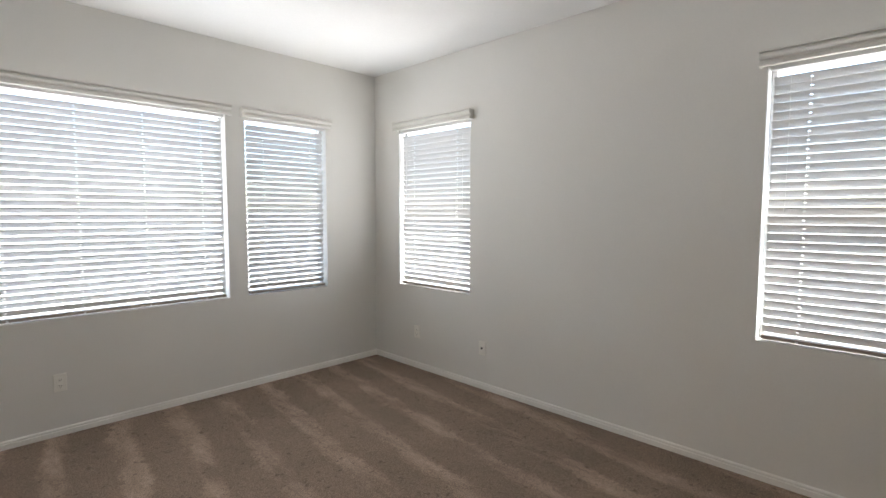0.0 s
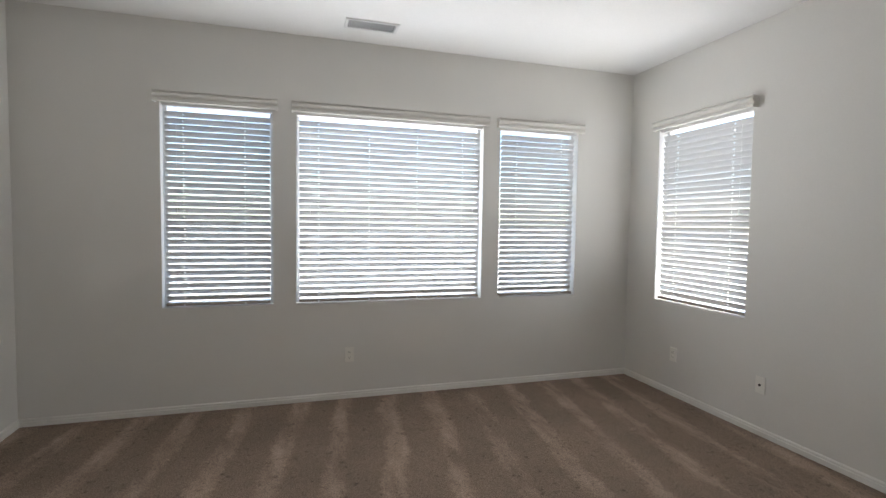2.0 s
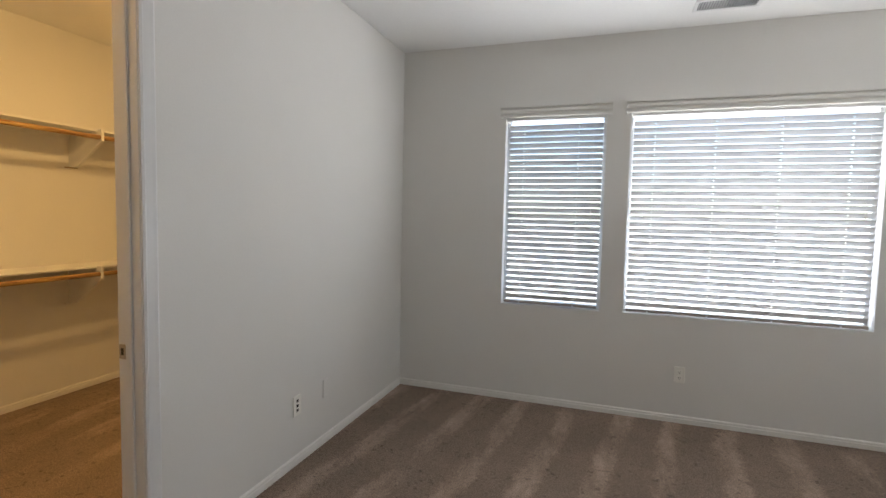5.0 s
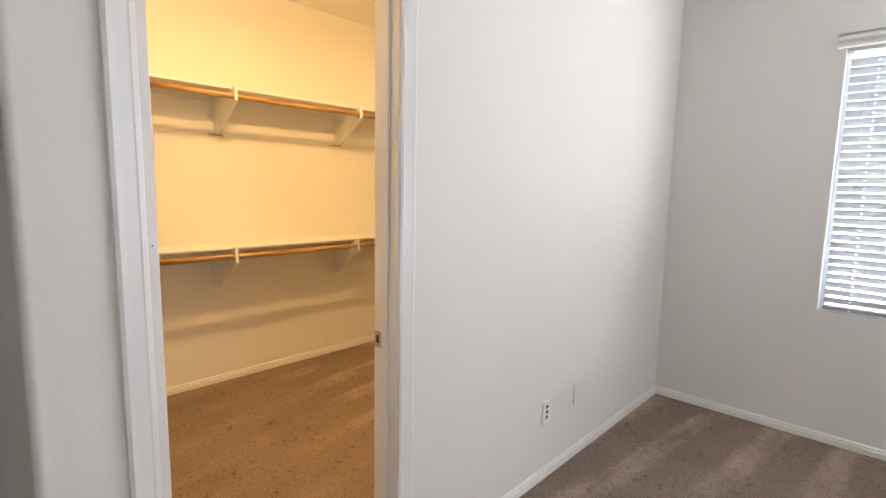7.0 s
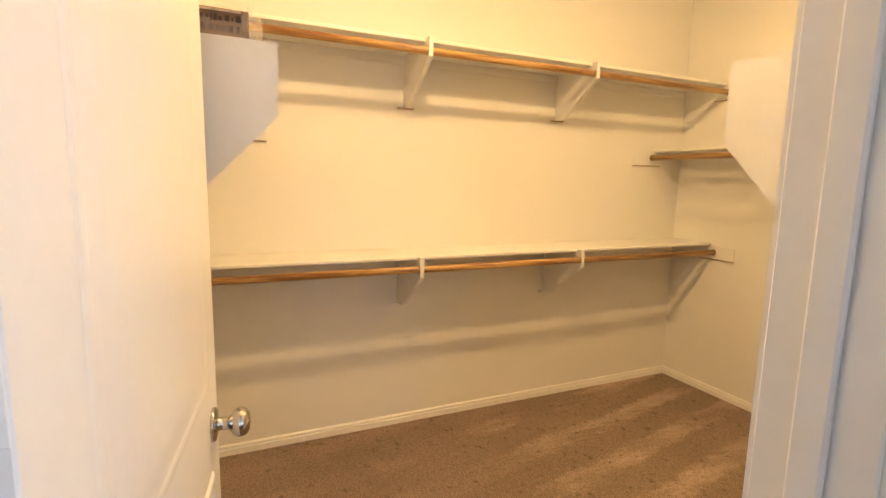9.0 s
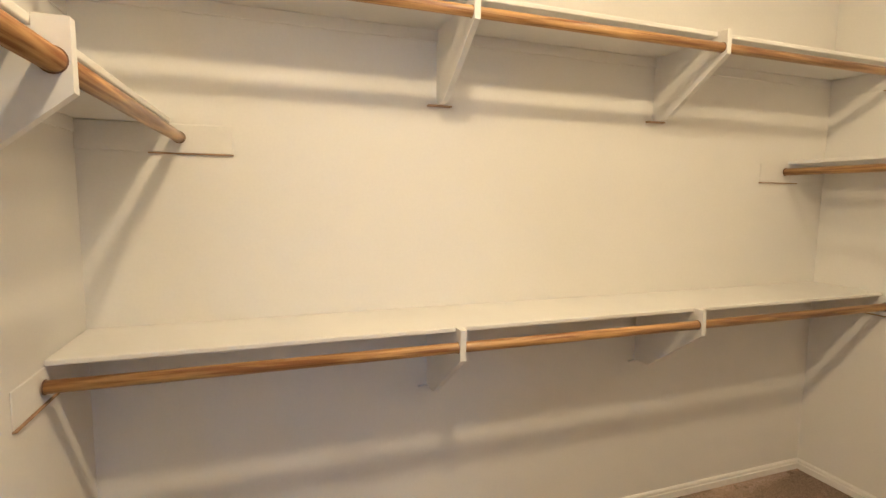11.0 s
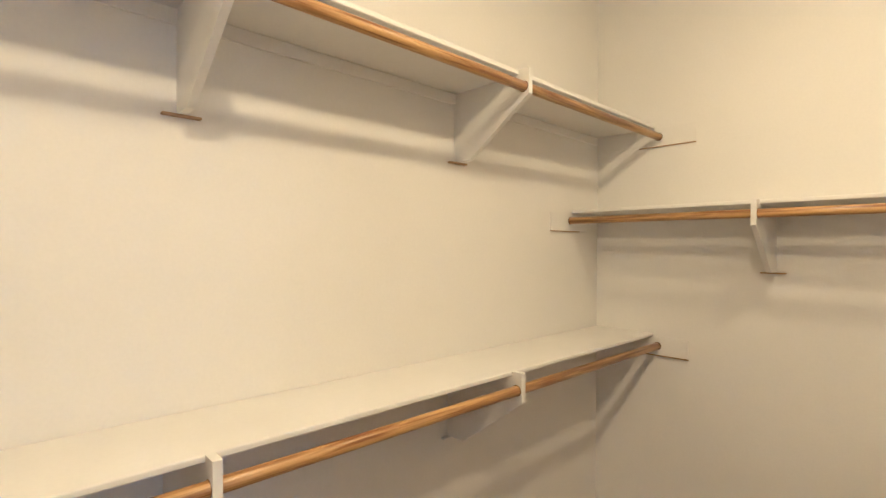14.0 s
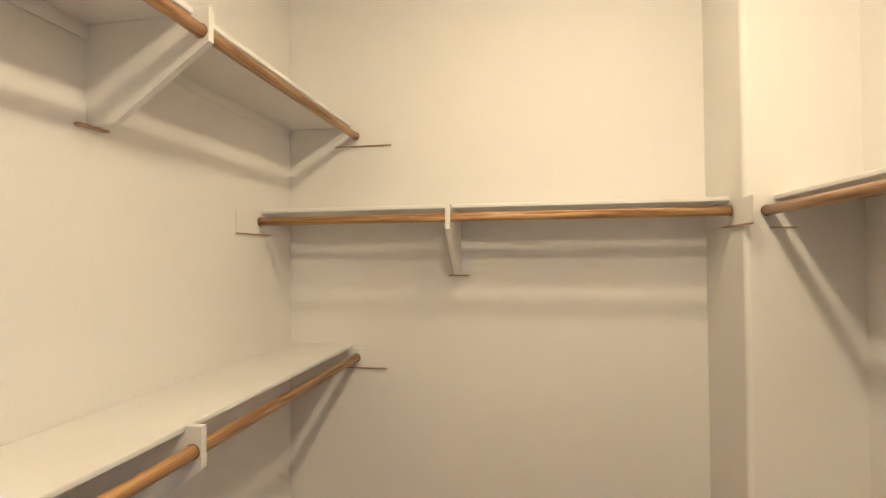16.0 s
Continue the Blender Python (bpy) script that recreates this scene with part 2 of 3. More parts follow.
def prism(bm, points, m, depth):
    """A flat outline (in the local x, y), given depth along the local z, set at m."""
    low = [bm.verts.new(m @ Vector((x, y, 0))) for x, y in points]
    top = [bm.verts.new(m @ Vector((x, y, depth))) for x, y in points]
    n = len(points)
    bm.faces.new(low[::-1])
    bm.faces.new(top)
    for i in range(n):
        bm.faces.new((low[i], low[(i + 1) % n], top[(i + 1) % n], top[i]))


def rod_mesh(bm, m, radius, length, seg=20):
    bmesh.ops.create_cone(bm, cap_ends=True, segments=seg, radius1=radius, radius2=radius, depth=length, matrix=m @ Matrix.Translation((0, 0, length / 2)))


def lathe(bm, outline, m, seg=24):
    """Turn (radius, height) points about the local z."""
    rings = []
    for r, z in outline:
        rings.append([bm.verts.new(m @ Vector((max(r, 1e-4) * math.cos(a), max(r, 1e-4) * math.sin(a), z))) for a in (2 * math.pi * i / seg for i in range(seg))])
    for a, b in zip(rings, rings[1:]):
        for i in range(seg):
            bm.faces.new((a[i], a[(i + 1) % seg], b[(i + 1) % seg], b[i]))


def link(name, bm, mat, smooth=False):
    me = bpy.data.meshes.new(name)
    bmesh.ops.recalc_face_normals(bm, faces=bm.faces)
    bm.to_mesh(me)
    bm.free()
    me.materials.append(mat)
    if smooth:
        for p in me.polygons:
            p.use_smooth = True
    return new(name, me)


def part(name, bm, mat, parent, label="", smooth=False):
    ob = link(name, bm, mat, smooth)
    ob.parent = parent
    if label:
        tagged(ob, label)
    return ob


def base(name, x, y, z, label, category, group="", kind="", turn=0):
    ob = new(name)
    ob.empty_display_size = 0.1
    ob.matrix_world = pose(x, y, z, 0, 0, turn)
    return tagged(ob, label, category, group, kind)


def structure(name, bm, mat, label, category, smooth=False):
    return tagged(link(name, bm, mat, smooth), label, category, "", "structure")


def upright_wall(bm, along, a, b, f0, f1, holes=()):
    """A wall from a to b along "x" or "y", f0 to f1 thick, with holes (from, to, low, high)."""
    def put(u0, u1, z0, z1):
        if u1 - u0 > 1e-6 and z1 - z0 > 1e-6:
            box(bm, u0, u1, f0, f1, z0, z1) if along == "x" else box(bm, f0, f1, u0, u1, z0, z1)
    at = a
    for u0, u1, z0, z1 in sorted(holes):
        put(at, u0, FZ, H)
        put(u0, u1, FZ, z0)
        put(u0, u1, z1, H)
        at = u1
    put(at, b, FZ, H)


# ---- the shell ----
bm = bmesh.new()
upright_wall(bm, "x", CB - 0.12, XE + WT, 0.0, WT, [(a, b, SILL, HEAD) for _, s, a, b, _, _ in WINDOWS if s == "n"])
structure("wall_north", bm, WALL, "off-white painted wall with three windows", "wall")
bm = bmesh.new()
upright_wall(bm, "y", -6.1, 0.0, XE, XE + WT, [(a, b, SILL, HEAD) for _, s, a, b, _, _ in WINDOWS if s == "e"])
structure("wall_east", bm, WALL, "off-white painted wall with two windows", "wall")


def bullnose_block(bm, x0, x1, y0, y1, corner, r=0.02):
    """A block from floor to ceiling with one rounded upright edge at corner (x, y)."""
    pts = []
    for x, y in ((x0, y0), (x1, y0), (x1, y1), (x0, y1)):
        if (x, y) == corner:
            cx, cy = (x - r if x == x1 else x + r), (y - r if y == y1 else y + r)
            a0 = math.atan2(y - cy, x - cx)
            for i in range(9):
                a = a0 + radians(-45 + 90 * i / 8)
                pts.append((cx + r * math.cos(a), cy + r * math.sin(a)))
        else:
            pts.append((x, y))
    prism(bm, pts, Matrix.Translation((0, 0, FZ)), H - FZ)


bm = bmesh.new()
bullnose_block(bm, IN, 0.0, -3.355, DOOR_S - 0.015, (0.0, -3.355))
box(bm, IN, 0.0, DOOR_S - 0.015, DOOR_N + 0.015, DOOR_H + 0.015, H)
box(bm, IN, 0.0, DOOR_N + 0.015, 0.0, FZ, H)
structure("wall_west", bm, WALL, "off-white painted wall with a closet doorway", "wall")
bm = bmesh.new()
box(bm, CB - 0.12, CB, -3.355, 0.0, FZ, H)
structure("wall_closet_back", bm, WALL, "off-white closet wall carrying two shelves", "wall")
bm = bmesh.new()
box(bm, CB, IN, CN, 0.0, FZ, H)
bullnose_block(bm, -0.467, IN, -0.402, CN, (-0.467, -0.402), 0.018)
structure("wall_closet_north", bm, WALL, "off-white closet wall with a boxed-out corner", "wall")
bm = bmesh.new()
box(bm, CB, IN, -3.355, CS, FZ, H)
structure("wall_closet_south", bm, WALL, "off-white closet wall behind the open door", "wall")
bm = bmesh.new()
box(bm, -1.72, XE + WT, -6.22, -6.1, FZ, H)
structure("wall_south", bm, WALL, "plain off-white wall closing the bedroom", "wall")
bm = bmesh.new()
box(bm, -1.72, -1.6, -6.1, -3.355, FZ, H)
structure("wall_passage", bm, WALL, "plain off-white wall closing the passage", "wall")
bm = bmesh.new()
box(bm, CB - 0.12, XE + WT, -6.22, WT, H, H + 0.12)
structure("ceiling", bm, CEIL, "flat white lightly textured ceiling", "ceiling")
bm = bmesh.new()
box(bm, CB - 0.6, 5.43, -6.8, 0.70, H + 0.12, H + 0.26)
structure("roof", bm, STUCCO, "plain roof slab with an overhanging eave", "roof")
bm = bmesh.new()
prism(bm, [(-1.72, -6.22), (XE + WT, -6.22), (XE + WT, WT), (-0.0575, WT), (-0.0575, -3.355), (-1.72, -3.355)], Matrix.Translation((0, 0, FZ - 0.2)), 0.2)
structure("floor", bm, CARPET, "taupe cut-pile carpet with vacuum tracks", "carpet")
bm = bmesh.new()
box(bm, CB - 0.12, -0.0575, -3.355, WT, FZ - 0.2, FZ)
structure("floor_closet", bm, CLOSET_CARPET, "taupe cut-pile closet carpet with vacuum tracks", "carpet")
bm = bmesh.new()
bmesh.ops.create_grid(bm, x_segments=1, y_segments=1, size=900, matrix=Matrix.Translation((0, 0, -0.35)))
structure("ground", bm, GROUND, "pale dry ground outside the house", "ground")


# baseboards: a stepped, rounded profile, run along each wall face
def baseboard(x0, y0, x1, y1):
    d = Vector((x1 - x0, y1 - y0, 0))
    length = d.length
    d.normalize()
    n = Vector((-d.y, d.x, 0))  # the room lies to the left of the run
    m = Matrix(((n.x, 0, d.x, x0), (n.y, 0, d.y, y0), (0, 1, 0, FZ), (0, 0, 0, 1)))
    bm = bmesh.new()
    prism(bm, [(-0.002, 0), (0.014, 0), (0.014, 0.031), (0.009, 0.0335), (0.009, 0.037), (0.0115, 0.040), (0.0095, 0.047), (0.004, 0.052), (-0.002, 0.052)], m, length)
    structure("baseboard", bm, BASE, "white painted wooden baseboard", "baseboard")


for run in ((XE, 0, 0, 0), (XE, -6.1, XE, 0), (0, 0, 0, -2.349), (0, -3.202, 0, -3.345), (0, -3.355, -1.6, -3.355), (IN, -2.349, IN, -0.402),
            (IN, -0.402, -0.467, -0.402), (-0.467, -0.402, -0.467, CN), (-0.467, CN, CB, CN), (CB, CN, CB, CS), (CB, CS, IN, CS), (-1.6, -6.1, XE, -6.1), (-1.6, -3.355, -1.6, -6.1)):
    baseboard(*run)


# ---- doorway and door ----
def casing(side):
    """Casing round the doorway on one face of the wall: two legs and a head with a moulded profile."""
    s = 1 if side > -0.05 else -1
    prof = [(0, 0), (0, 0.008), (0.010, 0.012), (0.014, 0.011), (0.040, 0.015), (0.052, 0.0175), (0.060, 0.014), (0.0615, 0)]
    frame_ob = base("door_casing", side, (DOOR_S + DOOR_N) / 2, FZ, "white moulded door casing round the closet doorway", "door casing", kind="structure")
    inv = frame_ob.matrix_world.inverted()
    for y, sy in ((DOOR_N + 0.004, 1), (DOOR_S - 0.004, -1)):
        bm = bmesh.new()
        pts = [(sy * u, s * t) for u, t in prof]
        prism(bm, pts, inv @ Matrix(((0, 1, 0, side), (1, 0, 0, y), (0, 0, 1, FZ), (0, 0, 0, 1))), DOOR_H + 0.004 - FZ)
        part("casing_leg", bm, TRIM, frame_ob)
    bm = bmesh.new()
    prism(bm, [(u, s * t) for u, t in prof], inv @ Matrix(((0, 1, 0, side), (0, 0, 1, DOOR_S - 0.066), (1, 0, 0, DOOR_H + 0.004), (0, 0, 0, 1))), DOOR_N - DOOR_S + 0.132)
    part("casing_head", bm, TRIM, frame_ob)


casing(0.0)
casing(IN)
jamb = base("door_jamb", -0.0575, (DOOR_S + DOOR_N) / 2, FZ, "white painted door jamb lining the closet doorway", "door jamb", kind="structure")
inv = jamb.matrix_world.inverted()


def in_place(name, mat, parent, fill, label="", smooth=False):
    """A part whose builder works in world coordinates, moved under its parent."""
    bm = bmesh.new()
    fill(bm)
    bm.transform(parent.matrix_world.inverted())
    return part(name, bm, mat, parent, label, smooth)


in_place("jamb_leg", TRIM, jamb, lambda b: box(b, IN - 0.001, 0.001, DOOR_N, DOOR_N + 0.015, FZ, DOOR_H, 0.002))
in_place("jamb_leg", TRIM, jamb, lambda b: box(b, IN - 0.001, 0.001, DOOR_S - 0.015, DOOR_S, FZ, DOOR_H, 0.002))
in_place("jamb_head", TRIM, jamb, lambda b: box(b, IN - 0.001, 0.001, DOOR_S - 0.015, DOOR_N + 0.015, DOOR_H, DOOR_H + 0.015, 0.002))
in_place("door_stop", TRIM, jamb, lambda b: box(b, -0.074, -0.040, DOOR_N - 0.010, DOOR_N, FZ, DOOR_H, 0.003))
in_place("door_stop", TRIM, jamb, lambda b: box(b, -0.074, -0.040, DOOR_S, DOOR_S + 0.010, FZ, DOOR_H, 0.003))
in_place("door_stop", TRIM, jamb, lambda b: box(b, -0.074, -0.040, DOOR_S + 0.01, DOOR_N - 0.01, DOOR_H - 0.010, DOOR_H, 0.003))
strike = in_place("strike_plate", STRIKE, jamb, lambda b: box(b, -0.116, -0.084, DOOR_N - 0.0015, DOOR_N + 0.001, 0.847, 0.904, 0.0007), "small brushed metal strike plate")
bm = bmesh.new()
box(bm, -0.107, -0.093, DOOR_N - 0.0022, DOOR_N, 0.862, 0.889, 0.0005)
bm.transform(inv)
part("latch_hole", bm, SLOT, strike)

# the leaf: local x runs from the hinge to the free edge, local y is its thickness, towards the doorway
DW, DT = 0.700, 0.035
door = new("door_1")
door.matrix_world = Matrix.Translation((-0.130, -3.112, FZ + 0.012)) @ pose(0, 0, 0, 0, 0, 180 - 7.4)
tagged(door, "white panelled interior door standing open into the closet", "door", "", "structure")


def leaf(bm):
    hz = DOOR_H - 0.02
    box(bm, 0, DW, -DT, 0, 0, hz, 0.002)


bm = bmesh.new()
leaf(bm)
part("door_slab", bm, TRIM, door)


def raised_panel(x0, x1, z0, z1, y, s, relief):
    """A sunk moulding and a raised field on one face of the leaf."""
    bm = bmesh.new()
    rings = []
    for inset, out in ((0, 0.0005), (0.006, 0.005), (0.014, 0.006), (0.022, 0.0015), (0.034, 0.0015), (0.060, 0.006)):
        rings.append([bm.verts.new((x, y + s * out * relief, z)) for x, z in ((x0 + inset, z0 + inset), (x1 - inset, z0 + inset), (x1 - inset, z1 - inset), (x0 + inset, z1 - inset))])
    for a, b in zip(rings, rings[1:]):
        for i in range(4):
            bm.faces.new((a[i], a[(i + 1) % 4], b[(i + 1) % 4], b[i]))
    bm.faces.new(rings[-1])
    bm.faces.new(rings[0][::-1])
    part("door_panel", bm, TRIM, door)


for y, s in ((0.0, 1), (-DT, -1)):
    for z0, z1, relief in ((0.17, 0.810, 1.0), (0.97, 2.27, 0.3)):
        raised_panel(0.105, DW - 0.086, z0, z1, y, s, relief)
for s, y in ((1, 0.0), (-1, -DT)):
    m = Matrix.Translation((DW - 0.060, y, 0.888)) @ pose(0, 0, 0, -90 * s, 0, 0)
    bm = bmesh.new()
    lathe(bm, [(0, 0.0), (0.032, 0.0), (0.032, 0.004), (0.029, 0.007), (0.014, 0.009), (0.012, 0.012), (0.0115, 0.026), (0.014, 0.031), (0.0235, 0.037), (0.0275, 0.046), (0.0275, 0.053), (0.024, 0.061), (0.016, 0.066), (0, 0.068)], m, 32)
    part("door_knob", bm, CHROME, door, "round satin nickel knob with a rose", True)
bm = bmesh.new()
box(bm, DW - 0.0005, DW + 0.0015, -0.029, -0.006, 0.858, 0.918, 0.0005)
part("latch_plate", bm, CHROME, door)
for z in (0.22, 1.245, 2.20):
    bm = bmesh.new()
    box(bm, -0.0018, 0.0005, -0.034, -0.003, z - 0.046, z + 0.046, 0.0006)
    box(bm, -0.030, -0.0018, 0.000, 0.0025, z - 0.046, z + 0.046, 0.0006)
    hinge = part("hinge", bm, TRIM, door, "painted-over butt hinge")
    bm = bmesh.new()
    for k in range(5):
        rod_mesh(bm, Matrix.Translation((-0.006, 0.004, z - 0.046 + k * 0.0186)), 0.0058, 0.0176, 12)
    rod_mesh(bm, Matrix.Translation((-0.006, 0.004, z - 0.049)), 0.0044, 0.098, 12)
    part("hinge_pin", bm, TRIM, hinge, "", True)
    for dy, dz in ((-0.012, 0.032), (-0.022, 0.0), (-0.012, -0.032)):
        bm = bmesh.new()
        bmesh.ops.create_uvsphere(bm, u_segments=8, v_segments=5, radius=0.0019, matrix=Matrix.Translation((-0.0018, dy, z + dz)) @ Matrix.Diagonal((0.4, 1, 1, 1)))
        part("screw", bm, SLOT, hinge, "", True)


# ---- windows and blinds ----
def wall_frame(side, u, depth=0.0):
    """Local x along the wall, local y into the wall (outwards), local z up, at u along it."""
    if side == "n":
        return Matrix.Translation((u, depth, 0))
    return Matrix(((0, 1, 0, XE + depth), (-1, 0, 0, u), (0, 0, 1, 0), (0, 0, 0, 1)))


PITCH, SLAT_W, TOP_SLAT, SLATS = 0.0447, 0.0462, 2.105, 30
slat_cache = {}


def slat_mesh(width, holes, tilt):
    """One curved slat along the local x with routed cord holes, tipped so that its room edge stands high."""
    key = (round(width, 3), tilt)
    if key in slat_cache:
        return slat_cache[key]
    bm = bmesh.new()
    hole_w, across = 0.013, (-1.0, -0.13, 0.0, 0.13, 1.0)
    xs = [-width / 2]
    for h in holes:
        xs += [h - hole_w / 2, h + hole_w / 2]
    xs.append(width / 2)
    turn = Matrix.Rotation(radians(tilt), 4, "X")
    grid = []
    for x in xs:
        ring = []
        for z in (0.0011, -0.0011):
            for v in across:
                ring.append(bm.verts.new(turn @ Vector((x, v * SLAT_W / 2, 0.0014 * (1 - v * v) + z))))
        grid.append(ring)
    n = len(across)
    for i in range(len(xs) - 1):
        a, b = grid[i], grid[i + 1]
        open_here = i % 2 == 1
        for k in range(n - 1):
            if open_here and k in (1, 2):
                continue
            bm.faces.new((a[k], b[k], b[k + 1], a[k + 1]))
            bm.faces.new((a[n + k], a[n + k + 1], b[n + k + 1], b[n + k]))
        for k in (0, n - 1):
            bm.faces.new((a[k], a[n + k], b[n + k], b[k]))
        if open_here:
            for k in (1, 3):
                bm.faces.new((a[k], b[k], b[n + k], a[n + k]))
    for ring, ks in [(grid[0], range(n - 1)), (grid[-1], range(n - 1))] + [(g, (1, 2)) for g in grid[1:-1]]:
        for k in ks:
            bm.faces.new((ring[k], ring[k + 1], ring[n + k + 1], ring[n + k]))
    bmesh.ops.recalc_face_normals(bm, faces=bm.faces)
    me = bpy.data.meshes.new("slat")
    bm.to_mesh(me)
    bm.free()
    me.materials.append(SLAT)
    slat_cache[key] = me
    return me


def window(nm, side, a, b, screen, rail):
    mid, w = (a + b) / 2, b - a
    root = new(nm)
    root.matrix_world = wall_frame(side, mid, 0.0)
    tagged(root, "white vinyl window behind a slatted blind" + (", with an insect screen" if screen else ""), "window", "windows of the bedroom", "structure")
    hw, f = w / 2, 0.024
    y0, y1 = 0.085, 0.140
    pieces = [(-hw, hw, SILL, SILL + f), (-hw, hw, HEAD - f, HEAD), (-hw, -hw + f, SILL + f, HEAD - f), (hw - f, hw, SILL + f, HEAD - f)]
    for p in pieces:
        bm = bmesh.new()
        box(bm, p[0], p[1], y0, y1, p[2], p[3], 0.003)
        part("window_frame", bm, VINYL, root)
    if rail:
        bm = bmesh.new()
        box(bm, -hw + f, hw - f, y0 + 0.008, y1 - 0.008, 1.395, 1.440, 0.003)
        part("meeting_rail", bm, VINYL, root)
    for z0, z1, y in ((SILL + f, 1.395, 0.105), (1.440, HEAD - f, 0.118)) if rail else ((SILL + f, HEAD - f, 0.112),):
        bm = bmesh.new()
        box(bm, -hw + f, hw - f, y, y + 0.004, z0, z1)
        g = part("pane", bm, GLASS, root, "clear window pane")
        g.visible_shadow = False
    if screen:
        bm = bmesh.new()
        box(bm, -hw + f, hw - f, 0.1285, 0.1295, SILL + f, 1.395 if rail else HEAD - f)
        part("insect_screen", bm, SCREEN, root, "dark insect screen mesh")


def blind(side, a, b, ladders, tilt):
    mid, w = (a + b) / 2, b - a
    root = new("window_blind")
    root.matrix_world = wall_frame(side, mid, 0.036)
    tagged(root, "white two-inch slat blind, lowered and half closed", "blind", "blinds of the bedroom windows")
    hw = w / 2
    bw = w - 0.044
    bm = bmesh.new()
    box(bm, -hw + 0.006, hw - 0.006, -0.024, 0.026, 2.160, 2.203, 0.002)
    part("headrail", bm, SLAT, root, "steel headrail")
    # moulded valance, proud of the wall, returned at its ends
    bm = bmesh.new()
    prof = [(0, 0), (0.006, 0), (0.012, 0.004), (0.012, 0.019), (0.002, 0.025), (0.002, 0.035), (0.013, 0.043), (0.020, 0.053), (0.020, 0.060), (0.009, 0.063), (0.009, 0.068), (0.023, 0.072), (0.023, 0.079), (0, 0.079)]
    front = -0.036 - 0.038
    m = Matrix(((0, 0, 1, -hw - 0.034), (-1, 0, 0, front), (0, 1, 0, 2.172), (0, 0, 0, 1)))
    prism(bm, prof, m, w + 0.068)
    val = part("valance", bm, VALANCE, root, "cream moulded valance")
    for x in (-hw - 0.034, hw + 0.022):
        bm = bmesh.new()
        box(bm, x, x + 0.012, front, -0.0362, 2.173, 2.248, 0.001)
        part("valance_return", bm, VALANCE, val)
    me = slat_mesh(bw, ladders, tilt)
    for i in range(SLATS):
        s = new("slat", me)
        s.parent = root
        s.location = (random.uniform(-0.0015, 0.0015), 0, TOP_SLAT - i * PITCH + random.uniform(-0.0008, 0.0008))
        s.rotation_euler = (radians(random.uniform(-0.6, 0.6)), radians(random.uniform(-0.05, 0.05)), 0)
    bm = bmesh.new()
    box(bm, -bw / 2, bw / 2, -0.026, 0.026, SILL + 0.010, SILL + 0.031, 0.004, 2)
    rail = part("bottom_rail", bm, RAIL, root, "cream bottom rail, darkened for its backlit shade, resting near the sill")
    for h in ladders:
        bm = bmesh.new()
        bmesh.ops.create_uvsphere(bm, u_segments=10, v_segments=6, radius=0.008, matrix=Matrix.Translation((h, -0.026, SILL + 0.017)) @ Matrix.Diagonal((1, 0.35, 0.8, 1)))
        part("cord_button", bm, SLAT, rail, "", True)
        for y in (-0.0205, 0.0205):
            bm = bmesh.new()
            rod_mesh(bm, Matrix.Translation((h, y, SILL + 0.02)), 0.0007, 2.16 - SILL - 0.02, 5)
            part("ladder_cord", bm, SLAT, root)
    for h in ((-hw + 0.10, 1.43), (hw - 0.09, 1.46)):
        bm = bmesh.new()
        lathe(bm, [(0, 0.030), (0.0025, 0.028), (0.004, 0.018), (0.0055, 0.004), (0.005, 0), (0, 0)], Matrix.Translation((h[0], -0.031, h[1])), 10)
        tassel = part("cord_tassel", bm, SLAT, root, "small cord tassel", True)
        bm = bmesh.new()
        rod_mesh(bm, Matrix.Translation((h[0], -0.031, h[1] + 0.028)), 0.0008, 2.17 - h[1] - 0.028, 5)
        part("lift_cord", bm, SLAT, tassel)


for spec in WINDOWS:
    window(*spec)
LADDERS = {"window_1": (0.996, 1.400), "window_2": (1.922, 2.308, 2.695, 3.081), "window_3": (3.572, 4.002), "window_4": (-1.072, -0.538), "window_5": (-4.015, -3.470)}
for nm, side, a, b, scr, rail in WINDOWS:
    mid = (a + b) / 2
    sgn = 1 if side == "n" else -1
    blind(side, a, b, sorted(sgn * (p - mid) for p in LADDERS[nm]), -49 if side == "n" else -60)


# ---- ceiling vent ----
vent = base("ceiling_vent", 2.262, -0.345, H, "white steel ceiling air register with grey louvres", "vent")
VX, VY = 0.185, 0.085
for p in ((-VX, VX, VY - 0.022, VY), (-VX, VX, -VY, -VY + 0.022), (-VX, -VX + 0.022, -VY + 0.022, VY - 0.022), (VX - 0.022, VX, -VY + 0.022, VY - 0.022)):
    bm = bmesh.new()
    box(bm, *p, -0.008, 0.0, 0.002)
    part("frame", bm, TRIM, vent)
bm = bmesh.new()
box(bm, -VX + 0.022, VX - 0.022, -VY + 0.022, VY - 0.022, -0.0012, 0.0)
part("backing", bm, VENTDARK, vent)
for i in range(22):
    x = -VX + 0.03 + i * (2 * VX - 0.06) / 21
    bm = bmesh.new()
    box(bm, -0.0045, 0.0045, -VY + 0.022, VY - 0.022, -0.0006, 0.0006)
    bm.transform(Matrix.Translation((x, 0, -0.006)) @ Matrix.Rotation(radians(38 if i < 11 else -38), 4, "Y"))
    part("slat", bm, VENTSLAT, vent)


